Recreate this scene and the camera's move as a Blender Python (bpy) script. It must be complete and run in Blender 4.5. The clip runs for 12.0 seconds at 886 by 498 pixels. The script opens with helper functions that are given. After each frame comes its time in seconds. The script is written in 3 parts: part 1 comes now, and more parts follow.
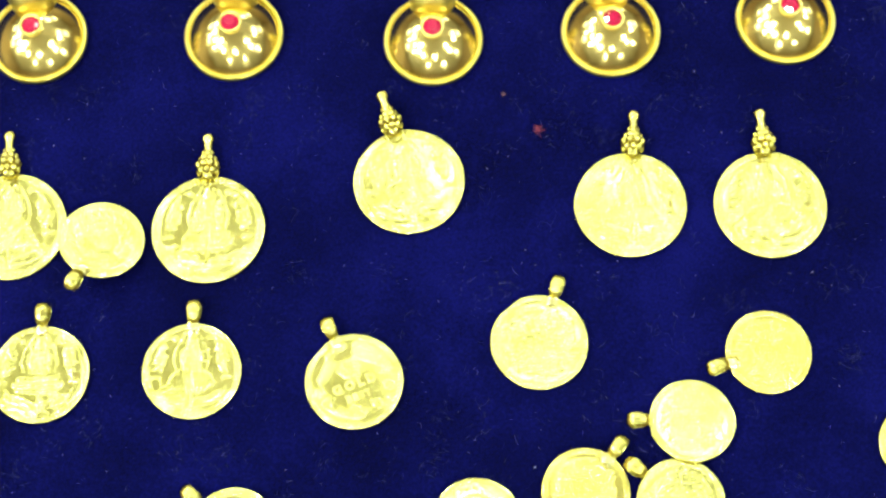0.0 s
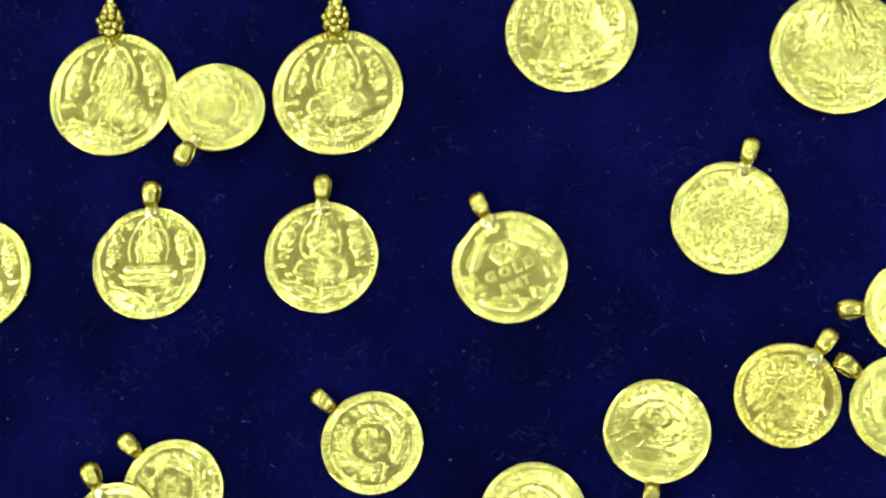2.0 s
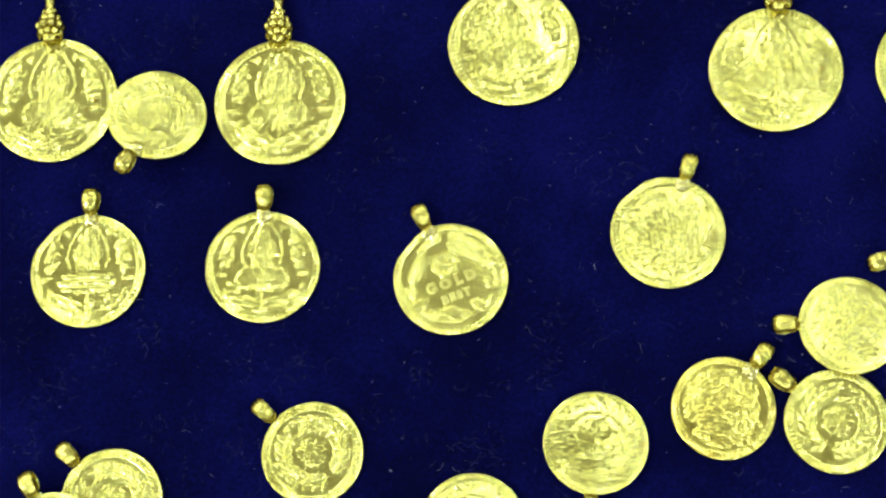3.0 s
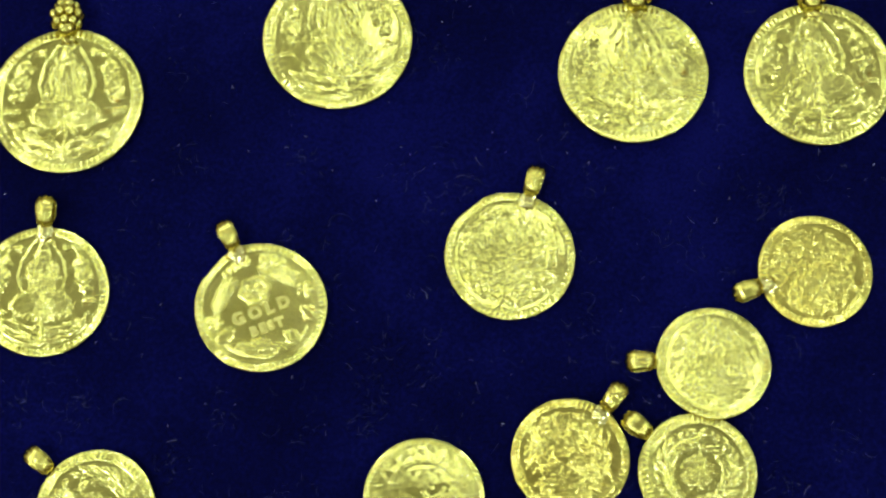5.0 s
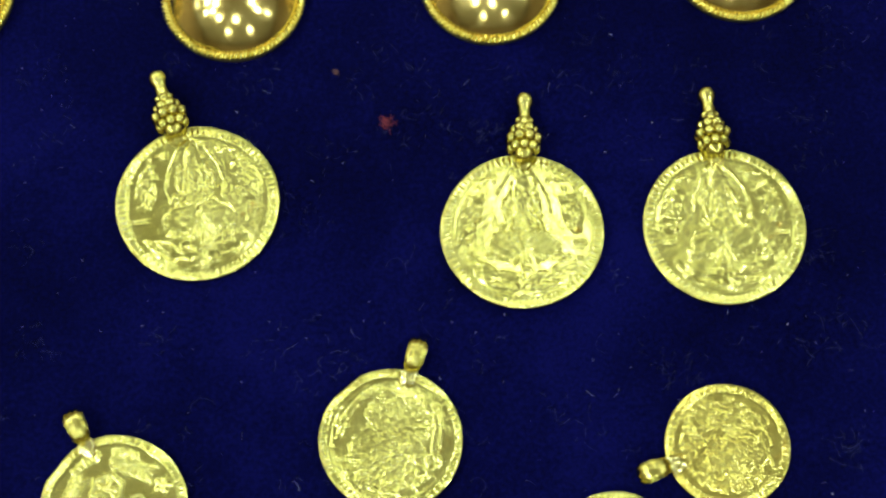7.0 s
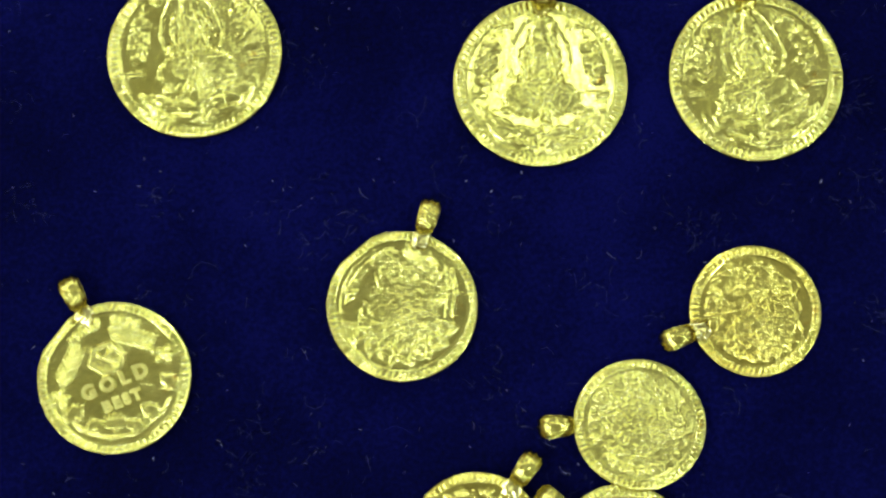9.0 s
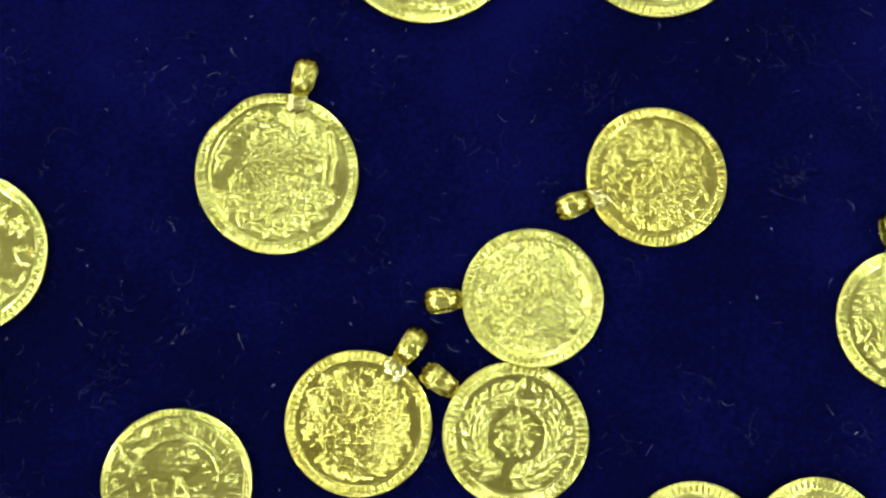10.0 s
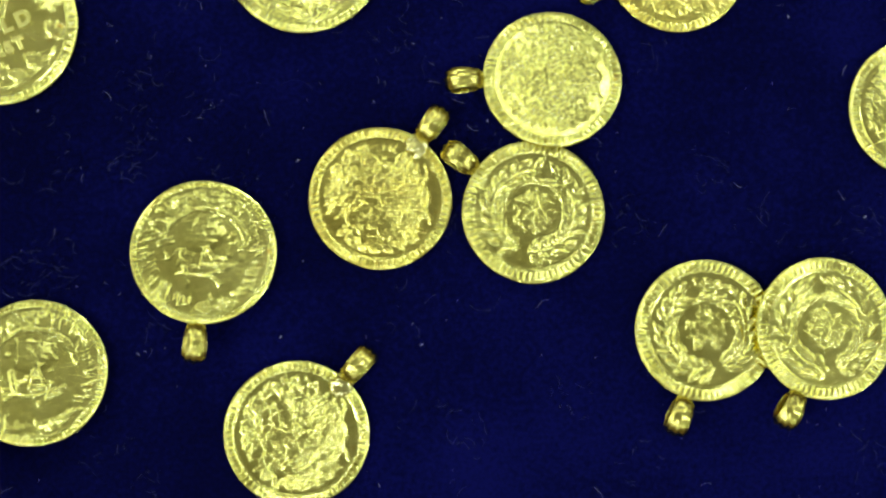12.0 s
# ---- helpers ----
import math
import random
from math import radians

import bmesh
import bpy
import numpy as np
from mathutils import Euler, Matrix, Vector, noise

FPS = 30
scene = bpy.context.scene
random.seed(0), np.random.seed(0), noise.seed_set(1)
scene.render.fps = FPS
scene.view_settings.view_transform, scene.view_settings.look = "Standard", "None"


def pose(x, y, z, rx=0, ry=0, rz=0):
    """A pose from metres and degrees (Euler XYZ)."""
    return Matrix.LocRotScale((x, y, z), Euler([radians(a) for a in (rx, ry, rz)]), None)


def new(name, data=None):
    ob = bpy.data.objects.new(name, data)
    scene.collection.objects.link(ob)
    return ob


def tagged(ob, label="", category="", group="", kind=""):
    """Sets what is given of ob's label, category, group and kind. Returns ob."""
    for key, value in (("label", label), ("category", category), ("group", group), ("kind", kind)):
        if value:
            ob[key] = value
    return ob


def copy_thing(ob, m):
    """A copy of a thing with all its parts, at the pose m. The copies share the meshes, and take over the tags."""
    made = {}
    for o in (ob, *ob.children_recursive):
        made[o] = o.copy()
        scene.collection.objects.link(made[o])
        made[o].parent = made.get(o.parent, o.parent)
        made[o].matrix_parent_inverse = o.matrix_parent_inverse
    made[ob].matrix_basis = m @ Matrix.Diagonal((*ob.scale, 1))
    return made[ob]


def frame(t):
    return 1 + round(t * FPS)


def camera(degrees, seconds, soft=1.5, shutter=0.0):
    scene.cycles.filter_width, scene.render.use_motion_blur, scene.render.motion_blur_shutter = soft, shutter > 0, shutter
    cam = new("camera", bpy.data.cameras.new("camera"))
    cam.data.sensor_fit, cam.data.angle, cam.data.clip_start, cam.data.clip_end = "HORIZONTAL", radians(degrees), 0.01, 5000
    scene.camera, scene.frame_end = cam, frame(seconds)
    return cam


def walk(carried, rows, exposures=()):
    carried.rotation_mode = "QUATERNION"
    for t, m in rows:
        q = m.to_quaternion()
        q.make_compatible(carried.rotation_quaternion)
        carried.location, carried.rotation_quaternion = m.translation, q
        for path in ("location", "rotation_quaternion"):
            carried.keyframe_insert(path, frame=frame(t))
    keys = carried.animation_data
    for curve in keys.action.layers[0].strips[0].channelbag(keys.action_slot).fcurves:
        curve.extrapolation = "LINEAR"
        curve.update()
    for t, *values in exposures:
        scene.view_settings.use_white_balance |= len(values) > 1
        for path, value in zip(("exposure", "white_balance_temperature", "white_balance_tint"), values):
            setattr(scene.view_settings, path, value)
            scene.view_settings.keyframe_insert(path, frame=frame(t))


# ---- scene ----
# the camera: held over the display pad, about 15 to 27 cm away
cam = camera(30, 12.0, soft=2.5)
PATH = [
    (0, pose(0.00538, -0.09704, 0.24995, 19.349, 1.055, -1.256)),
    (0.5, pose(0.00443, -0.09053, 0.23013, 17.039, 1.913, -0.763)),
    (1, pose(0.00164, -0.08726, 0.22686, 15.63, 2.763, -0.176)),
    (1.5, pose(0.00207, -0.08992, 0.22183, 15.893, 4.31, 0.011)),
    (2, pose(0.00539, -0.08535, 0.21243, 14.992, 7.07, -0.401)),
    (2.5, pose(0.00041, -0.08471, 0.21463, 15.211, 5.306, -0.62)),
    (2.7, pose(0.00173, -0.08305, 0.21493, 14.951, 4.572, -0.658)),
    (4.3, pose(-0.00355, -0.08699, 0.21139, 14.495, 2.026, -0.571)),
    (4.5, pose(-0.00299, -0.08475, 0.21096, 13.822, 1.383, -0.854)),
    (5, pose(0.00746, -0.07451, 0.18756, 15.047, -0.335, -1.254)),
    (5.5, pose(0.0144, -0.06591, 0.18237, 17.524, -1.78, -2.123)),
    (6, pose(0.01617, -0.0627, 0.18131, 19.845, -2.786, -3.073)),
    (6.5, pose(0.01787, -0.06134, 0.17609, 18.76, -2.119, -3.384)),
    (6.7, pose(0.01792, -0.06157, 0.17466, 18.712, -1.575, -3.42)),
    (8.5, pose(0.01744, -0.05298, 0.16668, 12.505, -0.391, -3.073)),
    (9, pose(0.01765, -0.05048, 0.16562, 10.64, -0.842, -3.425)),
    (9.5, pose(0.01901, -0.05049, 0.16087, 9.632, -2.304, -3.861)),
    (10, pose(0.02394, -0.05698, 0.15258, 9.008, -2.552, -4.144)),
    (10.5, pose(0.02474, -0.05812, 0.15152, 7.453, -2.593, -4.166)),
    (11, pose(0.02722, -0.06506, 0.14867, 6.199, -1.643, -4.017)),
    (11.5, pose(0.01958, -0.06703, 0.15158, 5.236, -3.972, -3.8)),
    (12, pose(0.02178, -0.06753, 0.15485, 5.121, -2.449, -3.256)),
]

# ---- exposure: the clip's camera starts bright and settles ----
walk(cam, PATH, exposures=[(0.0, 0.42), (0.5, 0.12), (1.0, -0.42), (1.5, -0.6), (2.0, -0.57), (2.5, -0.5), (4.5, -0.64), (5.0, -0.82), (5.5, -0.94), (6.0, -0.88), (6.5, -0.66), (8.5, -1.1), (9.0, -0.88), (9.5, -0.7), (10.0, -0.78), (10.5, -0.98), (12.0, -0.94)])

# ---- world and ceiling lights; the panels, dim boxes and soft lamp are added ----
world = bpy.data.worlds.new("world")
scene.world = world
world.use_nodes = True
world.node_tree.nodes["Background"].inputs[0].default_value = (0.9, 1.0, 0.9, 1)
world.node_tree.nodes["Background"].inputs[1].default_value = 0.02
SPOT_GLOW = 200.0
FILL_PANEL_GLOW = 9.0
FILL_BOX_GLOW = 0.05
LIGHT_TINT = (0.84, 1.0, 0.86)


# ---- materials ----
def material(name):
    m = bpy.data.materials.new(name)
    m.use_nodes = True
    nt = m.node_tree
    return m, nt, nt.nodes["Principled BSDF"]


def noise_node(nt, scale, detail=3.0, rough=0.6, coord="Object"):
    tc = nt.nodes.new("ShaderNodeTexCoord")
    n = nt.nodes.new("ShaderNodeTexNoise")
    n.inputs["Scale"].default_value = scale
    n.inputs["Detail"].default_value = detail
    n.inputs["Roughness"].default_value = rough
    nt.links.new(tc.outputs[coord], n.inputs["Vector"])
    return n.outputs["Fac"]


def ramp(nt, fac, stops):
    r = nt.nodes.new("ShaderNodeValToRGB")
    els = r.color_ramp.elements
    while len(els) < len(stops):
        els.new(0.5)
    for e, (p, c) in zip(els, stops):
        e.position, e.color = p, (*c, 1) if len(c) == 3 else c
    nt.links.new(fac, r.inputs["Fac"])
    return r.outputs["Color"]


def bumped(nt, bsdf, fac, strength, distance):
    b = nt.nodes.new("ShaderNodeBump")
    b.inputs["Strength"].default_value = strength
    b.inputs["Distance"].default_value = distance
    nt.links.new(fac, b.inputs["Height"])
    nt.links.new(b.outputs["Normal"], bsdf.inputs["Normal"])


def gold(name, low, high, rough_low, rough_high, grain=3400, bump=0.3, patch=260, stain=False):
    """Gold with patches of tone, grain of polish and fine relief."""
    m, nt, bsdf = material(name)
    bsdf.inputs["Metallic"].default_value = 1.0
    big = noise_node(nt, patch, 4.0)
    stops = [(0.3, low), (0.64, high)] + ([(0.70, high), (0.76, (0.80, 0.50, 0.10))] if stain else [])
    nt.links.new(ramp(nt, big, stops), bsdf.inputs["Base Color"])
    mid = noise_node(nt, patch * 3, 5.0)
    frost = nt.nodes.new("ShaderNodeAttribute")
    frost.attribute_name = "frost"
    sum_up = nt.nodes.new("ShaderNodeMath")
    sum_up.operation = "MULTIPLY_ADD"
    sum_up.inputs[1].default_value = 0.07
    nt.links.new(frost.outputs["Fac"], sum_up.inputs[0])
    nt.links.new(ramp(nt, mid, [(0.3, (rough_low,) * 3), (0.7, (rough_high,) * 3)]), sum_up.inputs[2])
    nt.links.new(sum_up.outputs[0], bsdf.inputs["Roughness"])
    bumped(nt, bsdf, noise_node(nt, grain, 4.0), bump, 0.00005)
    return m


GOLD_COIN = gold("struck_gold", (0.73, 0.65, 0.18), (0.82, 0.74, 0.245), 0.14, 0.20, bump=0.2, stain=True)
GOLD_WARM = gold("warm_gold", (0.76, 0.62, 0.145), (0.82, 0.70, 0.20), 0.14, 0.20, bump=0.2, stain=True)
GOLD_BAIL = gold("bail_gold", (0.54, 0.45, 0.11), (0.72, 0.62, 0.18), 0.13, 0.24)
GOLD_SOLDER = gold("solder_gold", (0.76, 0.66, 0.24), (0.84, 0.74, 0.36), 0.12, 0.24, 1500, 0.4)
GOLD_POLISHED = gold("polished_gold", (0.78, 0.58, 0.20), (0.83, 0.65, 0.25), 0.13, 0.19, 900, 0.05)
GOLD_FROST = gold("frosted_gold", (0.76, 0.67, 0.22), (0.84, 0.76, 0.29), 0.30, 0.40, 2600, 0.6)
GOLD_ROPE = gold("rope_gold", (0.86, 0.70, 0.18), (0.90, 0.78, 0.25), 0.28, 0.42)


def velvet():
    m, nt, bsdf = material("blue_velvet")
    nap = noise_node(nt, 35, 5.0)
    pile = noise_node(nt, 2200, 4.0)
    mix = nt.nodes.new("ShaderNodeMix")
    mix.inputs["Factor"].default_value = 0.42
    nt.links.new(nap, mix.inputs["A"])
    nt.links.new(pile, mix.inputs["B"])
    col = ramp(nt, mix.outputs["Result"], [(0.40, (0.0004, 0.0005, 0.015)), (0.5, (0.0009, 0.0011, 0.028)), (0.62, (0.0022, 0.0024, 0.054))])
    nt.links.new(col, bsdf.inputs["Base Color"])
    bsdf.inputs["Roughness"].default_value = 0.95
    bsdf.inputs["Specular IOR Level"].default_value = 0.03
    bsdf.inputs["Sheen Weight"].default_value = 0.045
    bsdf.inputs["Sheen Roughness"].default_value = 0.45
    bsdf.inputs["Sheen Tint"].default_value = (0.10, 0.11, 0.8, 1)
    bumped(nt, bsdf, pile, 0.5, 0.0002)
    return m


VELVET = velvet()


def plain(name, color, rough, scale=40.0, vary=0.12):
    m, nt, bsdf = material(name)
    n = noise_node(nt, scale, 4.0)
    nt.links.new(ramp(nt, n, [(0.3, tuple(c * (1 - vary) for c in color)), (0.7, color)]), bsdf.inputs["Base Color"])
    bsdf.inputs["Roughness"].default_value = rough
    return m


WALL_PAINT = plain("wall_paint", (0.44, 0.33, 0.20), 0.8, 3.0)
CEILING_PAINT = plain("ceiling_paint", (0.62, 0.62, 0.57), 0.85, 3.0)
FLOOR_TILE = plain("floor_tile", (0.56, 0.53, 0.48), 0.3, 5.0)
COUNTER_WOOD = plain("counter_wood", (0.22, 0.13, 0.07), 0.4, 20.0, 0.3)
LINT = plain("pale_lint", (0.30, 0.30, 0.48), 0.9, 300.0)
FUZZ = plain("blue_fuzz", (0.06, 0.065, 0.20), 0.9, 300.0)
RED_FLUFF = plain("red_fluff", (0.15, 0.014, 0.025), 0.9, 800.0)
TAN_FLUFF = plain("tan_fluff", (0.20, 0.09, 0.05), 0.9, 800.0)


def glow(name, strength):
    m, nt, bsdf = material(name)
    bsdf.inputs["Base Color"].default_value = (0.8, 0.8, 0.75, 1)
    bsdf.inputs["Emission Color"].default_value = (*LIGHT_TINT, 1)
    bsdf.inputs["Emission Strength"].default_value = strength
    return m


SPOT_LENS = glow("spot_lens", SPOT_GLOW)
GLARE_LENS = glow("glare_lens", 23.0)
FILL_PANEL_DIFFUSER = glow("fill_panel_diffuser", FILL_PANEL_GLOW)
FILL_BOX_DIFFUSER = glow("fill_box_diffuser", FILL_BOX_GLOW)
LAMP_RING = plain("white_lamp_ring", (0.75, 0.75, 0.72), 0.4)


def gem(name, color, transmission):
    m, nt, bsdf = material(name)
    bsdf.inputs["Base Color"].default_value = (*color, 1)
    bsdf.inputs["Roughness"].default_value = 0.03
    bsdf.inputs["IOR"].default_value = 1.77
    bsdf.inputs["Transmission Weight"].default_value = transmission
    bsdf.inputs["Coat Weight"].default_value = 0.1
    return m


RUBY = gem("ruby", (0.38, 0.004, 0.045), 0.1)
CRYSTAL = gem("clear_stone", (0.85, 0.88, 0.95), 0.5)


# ---- helpers for meshes ----
def mesh_object(name, bm, mat, smooth=True):
    me = bpy.data.meshes.new(name)
    bm.to_mesh(me)
    bm.free()
    if smooth:
        for p in me.polygons:
            p.use_smooth = True
    me.materials.append(mat)
    return new(name, me)


def part(name, bm, mat, parent, label="", m=None, smooth=True):
    """Link a bmesh, or a ready mesh, as one mesh object under a thing or a part."""
    if isinstance(bm, bpy.types.Mesh):
        ob = new(name, bm)
    else:
        ob = mesh_object(name, bm, mat, smooth)
    ob.parent = parent
    if m is not None:
        ob.matrix_basis = m
    return tagged(ob, label)


def box(x0, x1, y0, y1, z0, z1, bevel=0.0, segments=2):
    bm = bmesh.new()
    bmesh.ops.create_cube(bm, size=1)
    bmesh.ops.scale(bm, vec=(x1 - x0, y1 - y0, z1 - z0), verts=bm.verts)
    bmesh.ops.translate(bm, vec=((x0 + x1) / 2, (y0 + y1) / 2, (z0 + z1) / 2), verts=bm.verts)
    if bevel:
        bmesh.ops.bevel(bm, geom=bm.edges[:], offset=bevel, segments=segments, affect="EDGES", profile=0.5)
    return bm


def lathe(profile, steps=48, axis="Z"):
    """Turn (radius, height) pairs round an axis; radius 0 closes an end."""
    bm = bmesh.new()
    rings = []
    for r, h in profile:
        if r < 1e-9:
            rings.append([bm.verts.new((0, 0, h))])
        else:
            rings.append([bm.verts.new((r * math.cos(2 * math.pi * k / steps), r * math.sin(2 * math.pi * k / steps), h)) for k in range(steps)])
    for a, b in zip(rings, rings[1:]):
        for k in range(steps):
            j = (k + 1) % steps
            if len(a) == 1 and len(b) > 1:
                bm.faces.new((a[0], b[j], b[k]))
            elif len(b) == 1 and len(a) > 1:
                bm.faces.new((a[k], a[j], b[0]))
            elif len(a) > 1:
                bm.faces.new((a[k], a[j], b[j], b[k]))
    bmesh.ops.recalc_face_normals(bm, faces=bm.faces)
    if axis == "X":
        bmesh.ops.rotate(bm, matrix=Matrix.Rotation(math.pi / 2, 3, "Y"), verts=bm.verts)
    return bm


# ---- struck coins: relief as a height over the unit disc ----
RELIEF = 1.7


class Relief:
    """Collects raised shapes on a grid over the unit disc."""

    def __init__(self, x, y, seed):
        self.x, self.y = x, y
        self.h = np.zeros_like(x)
        self.rng = np.random.default_rng(seed)

    def oval(self, cx, cy, a, b, turn=0.0, h=0.2):
        c, s = math.cos(turn), math.sin(turn)
        u, v = (self.x - cx) * c + (self.y - cy) * s, -(self.x - cx) * s + (self.y - cy) * c
        q = (u / a) ** 2 + (v / b) ** 2
        self.h = np.maximum(self.h, h * np.clip(1.05 - q, 0, 1) ** 0.85)

    def leaf(self, cx, cy, a, b, turn=0.0, h=0.2):
        """A pointed leaf with a midrib."""
        c, s = math.cos(turn), math.sin(turn)
        u, v = (self.x - cx) * c + (self.y - cy) * s, -(self.x - cx) * s + (self.y - cy) * c
        width = 1.15 * b * np.clip(1 - (u / a) ** 2, 0, 1)
        q = np.abs(v) / np.maximum(width, 1e-4)
        self.h = np.maximum(self.h, np.where(q < 1, h * np.clip(1 - q * q, 0, 1) ** 0.8 * (0.75 + 0.25 * np.clip(q * 5, 0, 1)), 0))

    def bar(self, x0, y0, x1, y1, w, h=0.15):
        dx, dy = x1 - x0, y1 - y0
        t = np.clip(((self.x - x0) * dx + (self.y - y0) * dy) / max(dx * dx + dy * dy, 1e-9), 0, 1)
        d = np.hypot(self.x - x0 - t * dx, self.y - y0 - t * dy)
        self.h = np.maximum(self.h, h * np.clip(1 - (d / (1.05 * w)) ** 2, 0, 1) ** 0.8)

    def stroke(self, points, w, h=0.1):
        for (x0, y0), (x1, y1) in zip(points, points[1:]):
            self.bar(x0, y0, x1, y1, w, h)

    def arc(self, cx, cy, r, w, a0, a1, h=0.15):
        dx, dy = self.x - cx, self.y - cy
        d = np.abs(np.hypot(dx, dy) - r)
        ang = np.mod(np.arctan2(dy, dx) - a0, 2 * math.pi)
        self.h = np.maximum(self.h, np.where(ang <= a1 - a0, h * np.clip(1 - (d / w) ** 2, 0, 1) ** 0.8, 0))

    def grain(self, low, high, count=26):
        f = np.zeros_like(self.x)
        for _ in range(count):
            k, a, p = self.rng.uniform(low, high), self.rng.uniform(0, 2 * math.pi), self.rng.uniform(0, 2 * math.pi)
            f += np.cos(k * (self.x * math.cos(a) + self.y * math.sin(a)) + p)
        return f / math.sqrt(count / 2)


def design_shrine(f, bands=False):
    """A tapering mound with folds under an arch, on a pleated disc with a stem and leaves; side mounds on plinths."""
    j = f.rng.uniform(-0.012, 0.012, 16)
    # the tall mound in the middle, its cap and folds
    f.oval(0, 0.20, 0.17, 0.34, 0, 0.07)
    f.leaf(0, 0.48 + j[0], 0.34, 0.10, math.pi / 2, 0.09)
    for k in range(-3, 4):
        f.stroke([(0.016 * k, 0.56), (0.040 * k + j[k + 4], 0.30), (0.062 * k, 0.02)], 0.016, 0.085)
    for k in range(-3, 4):
        f.oval(0.065 * k, 0.17 + 0.02 * abs(k), 0.024, 0.022, 0, 0.10)
    for s in (-1, 1):
        # arch lines on both sides
        f.stroke([(0, 0.84), (s * 0.16, 0.72), (s * 0.31, 0.46), (s * 0.36, 0.22), (s * 0.31, 0.04)], 0.015, 0.05)
        f.stroke([(s * 0.15, 0.44), (s * 0.22, 0.28), (s * 0.17, 0.12)], 0.030, 0.085)
        f.oval(s * 0.20, 0.36 + j[1], 0.05, 0.035, s * 0.6, 0.10)
        # the side mounds: a rounded lump, a smaller one above it and a curl towards the arch
        f.oval(s * 0.62, 0.22 + j[2], 0.125, 0.20, s * 0.30, 0.075)
        f.oval(s * 0.56, 0.43 + j[3], 0.115, 0.095, s * 0.7, 0.095)
        f.arc(s * 0.42, 0.55, 0.115, 0.026, 0.6, 2.5, 0.08)
        f.oval(s * 0.66, 0.02, 0.085, 0.075, 0, 0.07)
        for k in range(16):
            a = 2.4 * k
            q = 0.030 * math.sqrt(k + 0.5)
            f.oval(s * (0.61 + q * math.cos(a)), 0.24 + 2.0 * q * math.sin(a), 0.022, 0.034, s * (0.5 + a), 0.115)
        for k in range(6):
            a = 0.5 + 0.30 * k
            f.oval(s * 0.76 * math.cos(a), 0.76 * math.sin(a), 0.040, 0.020, s * a, 0.06)
        for y in (-0.135, -0.175):
            f.bar(s * 0.63, y, s * 0.78, y, 0.015, 0.07)
        # leaves below
        for x, y, a, w, t in ((0.19, -0.60, 0.15, 0.055, 0.35), (0.42, -0.52, 0.17, 0.060, 0.62), (0.26, -0.73, 0.17, 0.050, 0.20),
                              (0.50, -0.64, 0.13, 0.045, 0.75), (0.62, -0.47, 0.10, 0.038, 1.05), (0.10, -0.74, 0.08, 0.035, 0.9)):
            f.leaf(s * x, y + j[6], a, w, s * t, 0.085)
            f.stroke([(s * (x - a * 0.8), y - a * 0.5), (s * (x + a * 0.4), y - w)], 0.012, 0.05)
    for _ in range(40):
        x, y = f.rng.uniform(-0.30, 0.30), f.rng.uniform(0.0, 0.62)
        f.oval(x * (1.1 - 0.9 * y), y, f.rng.uniform(0.012, 0.020), f.rng.uniform(0.025, 0.06), 1.3 * x + f.rng.normal(0, 0.3), f.rng.uniform(0.085, 0.125))
    for _ in range(26):
        a, q = f.rng.uniform(-2.7, -0.44), f.rng.uniform(0.50, 0.80)
        f.leaf(q * math.cos(a), q * math.sin(a), f.rng.uniform(0.04, 0.08), 0.026, 0.6 * math.cos(a) + f.rng.normal(0, 0.5), f.rng.uniform(0.06, 0.11))
    f.bar(0, -0.40, 0, -0.86, 0.016, 0.08)
    f.leaf(0, -0.80, 0.07, 0.035, math.pi / 2, 0.09)
    if bands:
        # three stacked scalloped bands in place of pleats
        for y, half in ((-0.10, 0.36), (-0.21, 0.44), (-0.32, 0.36)):
            f.bar(-half, y, half, y, 0.052, 0.075)
            for s in (-1, 1):
                f.oval(s * half, y, 0.075, 0.055, 0, 0.085)
        for k in range(-6, 7):
            f.bar(k * 0.055, -0.40 + 0.002 * k * k, k * 0.06, -0.34 + 0.002 * k * k, 0.015, 0.06)
    else:
        f.oval(0, -0.20, 0.44, 0.215, 0, 0.055)
        n = 34
        for k in range(n):
            a = 2 * math.pi * (k + 0.5) / n
            c, s = math.cos(a), math.sin(a)
            f.leaf(0.335 * c, -0.20 + 0.155 * s, 0.13, 0.030, math.atan2(0.55 * s, c), 0.085)
        for k in range(18):
            a = 2 * math.pi * (k + 0.5) / 18
            c, s = math.cos(a), math.sin(a)
            f.leaf(0.17 * c, -0.17 + 0.075 * s, 0.085, 0.024, math.atan2(0.55 * s, c), 0.095)
        f.stroke([(-0.33, -0.06), (-0.12, -0.03), (0.12, -0.03), (0.33, -0.06)], 0.024, 0.085)
    f.arc(0, 0, 0.905, 0.012, 0, 2 * math.pi, 0.04)


def design_shrine_banded(f):
    design_shrine(f, True)


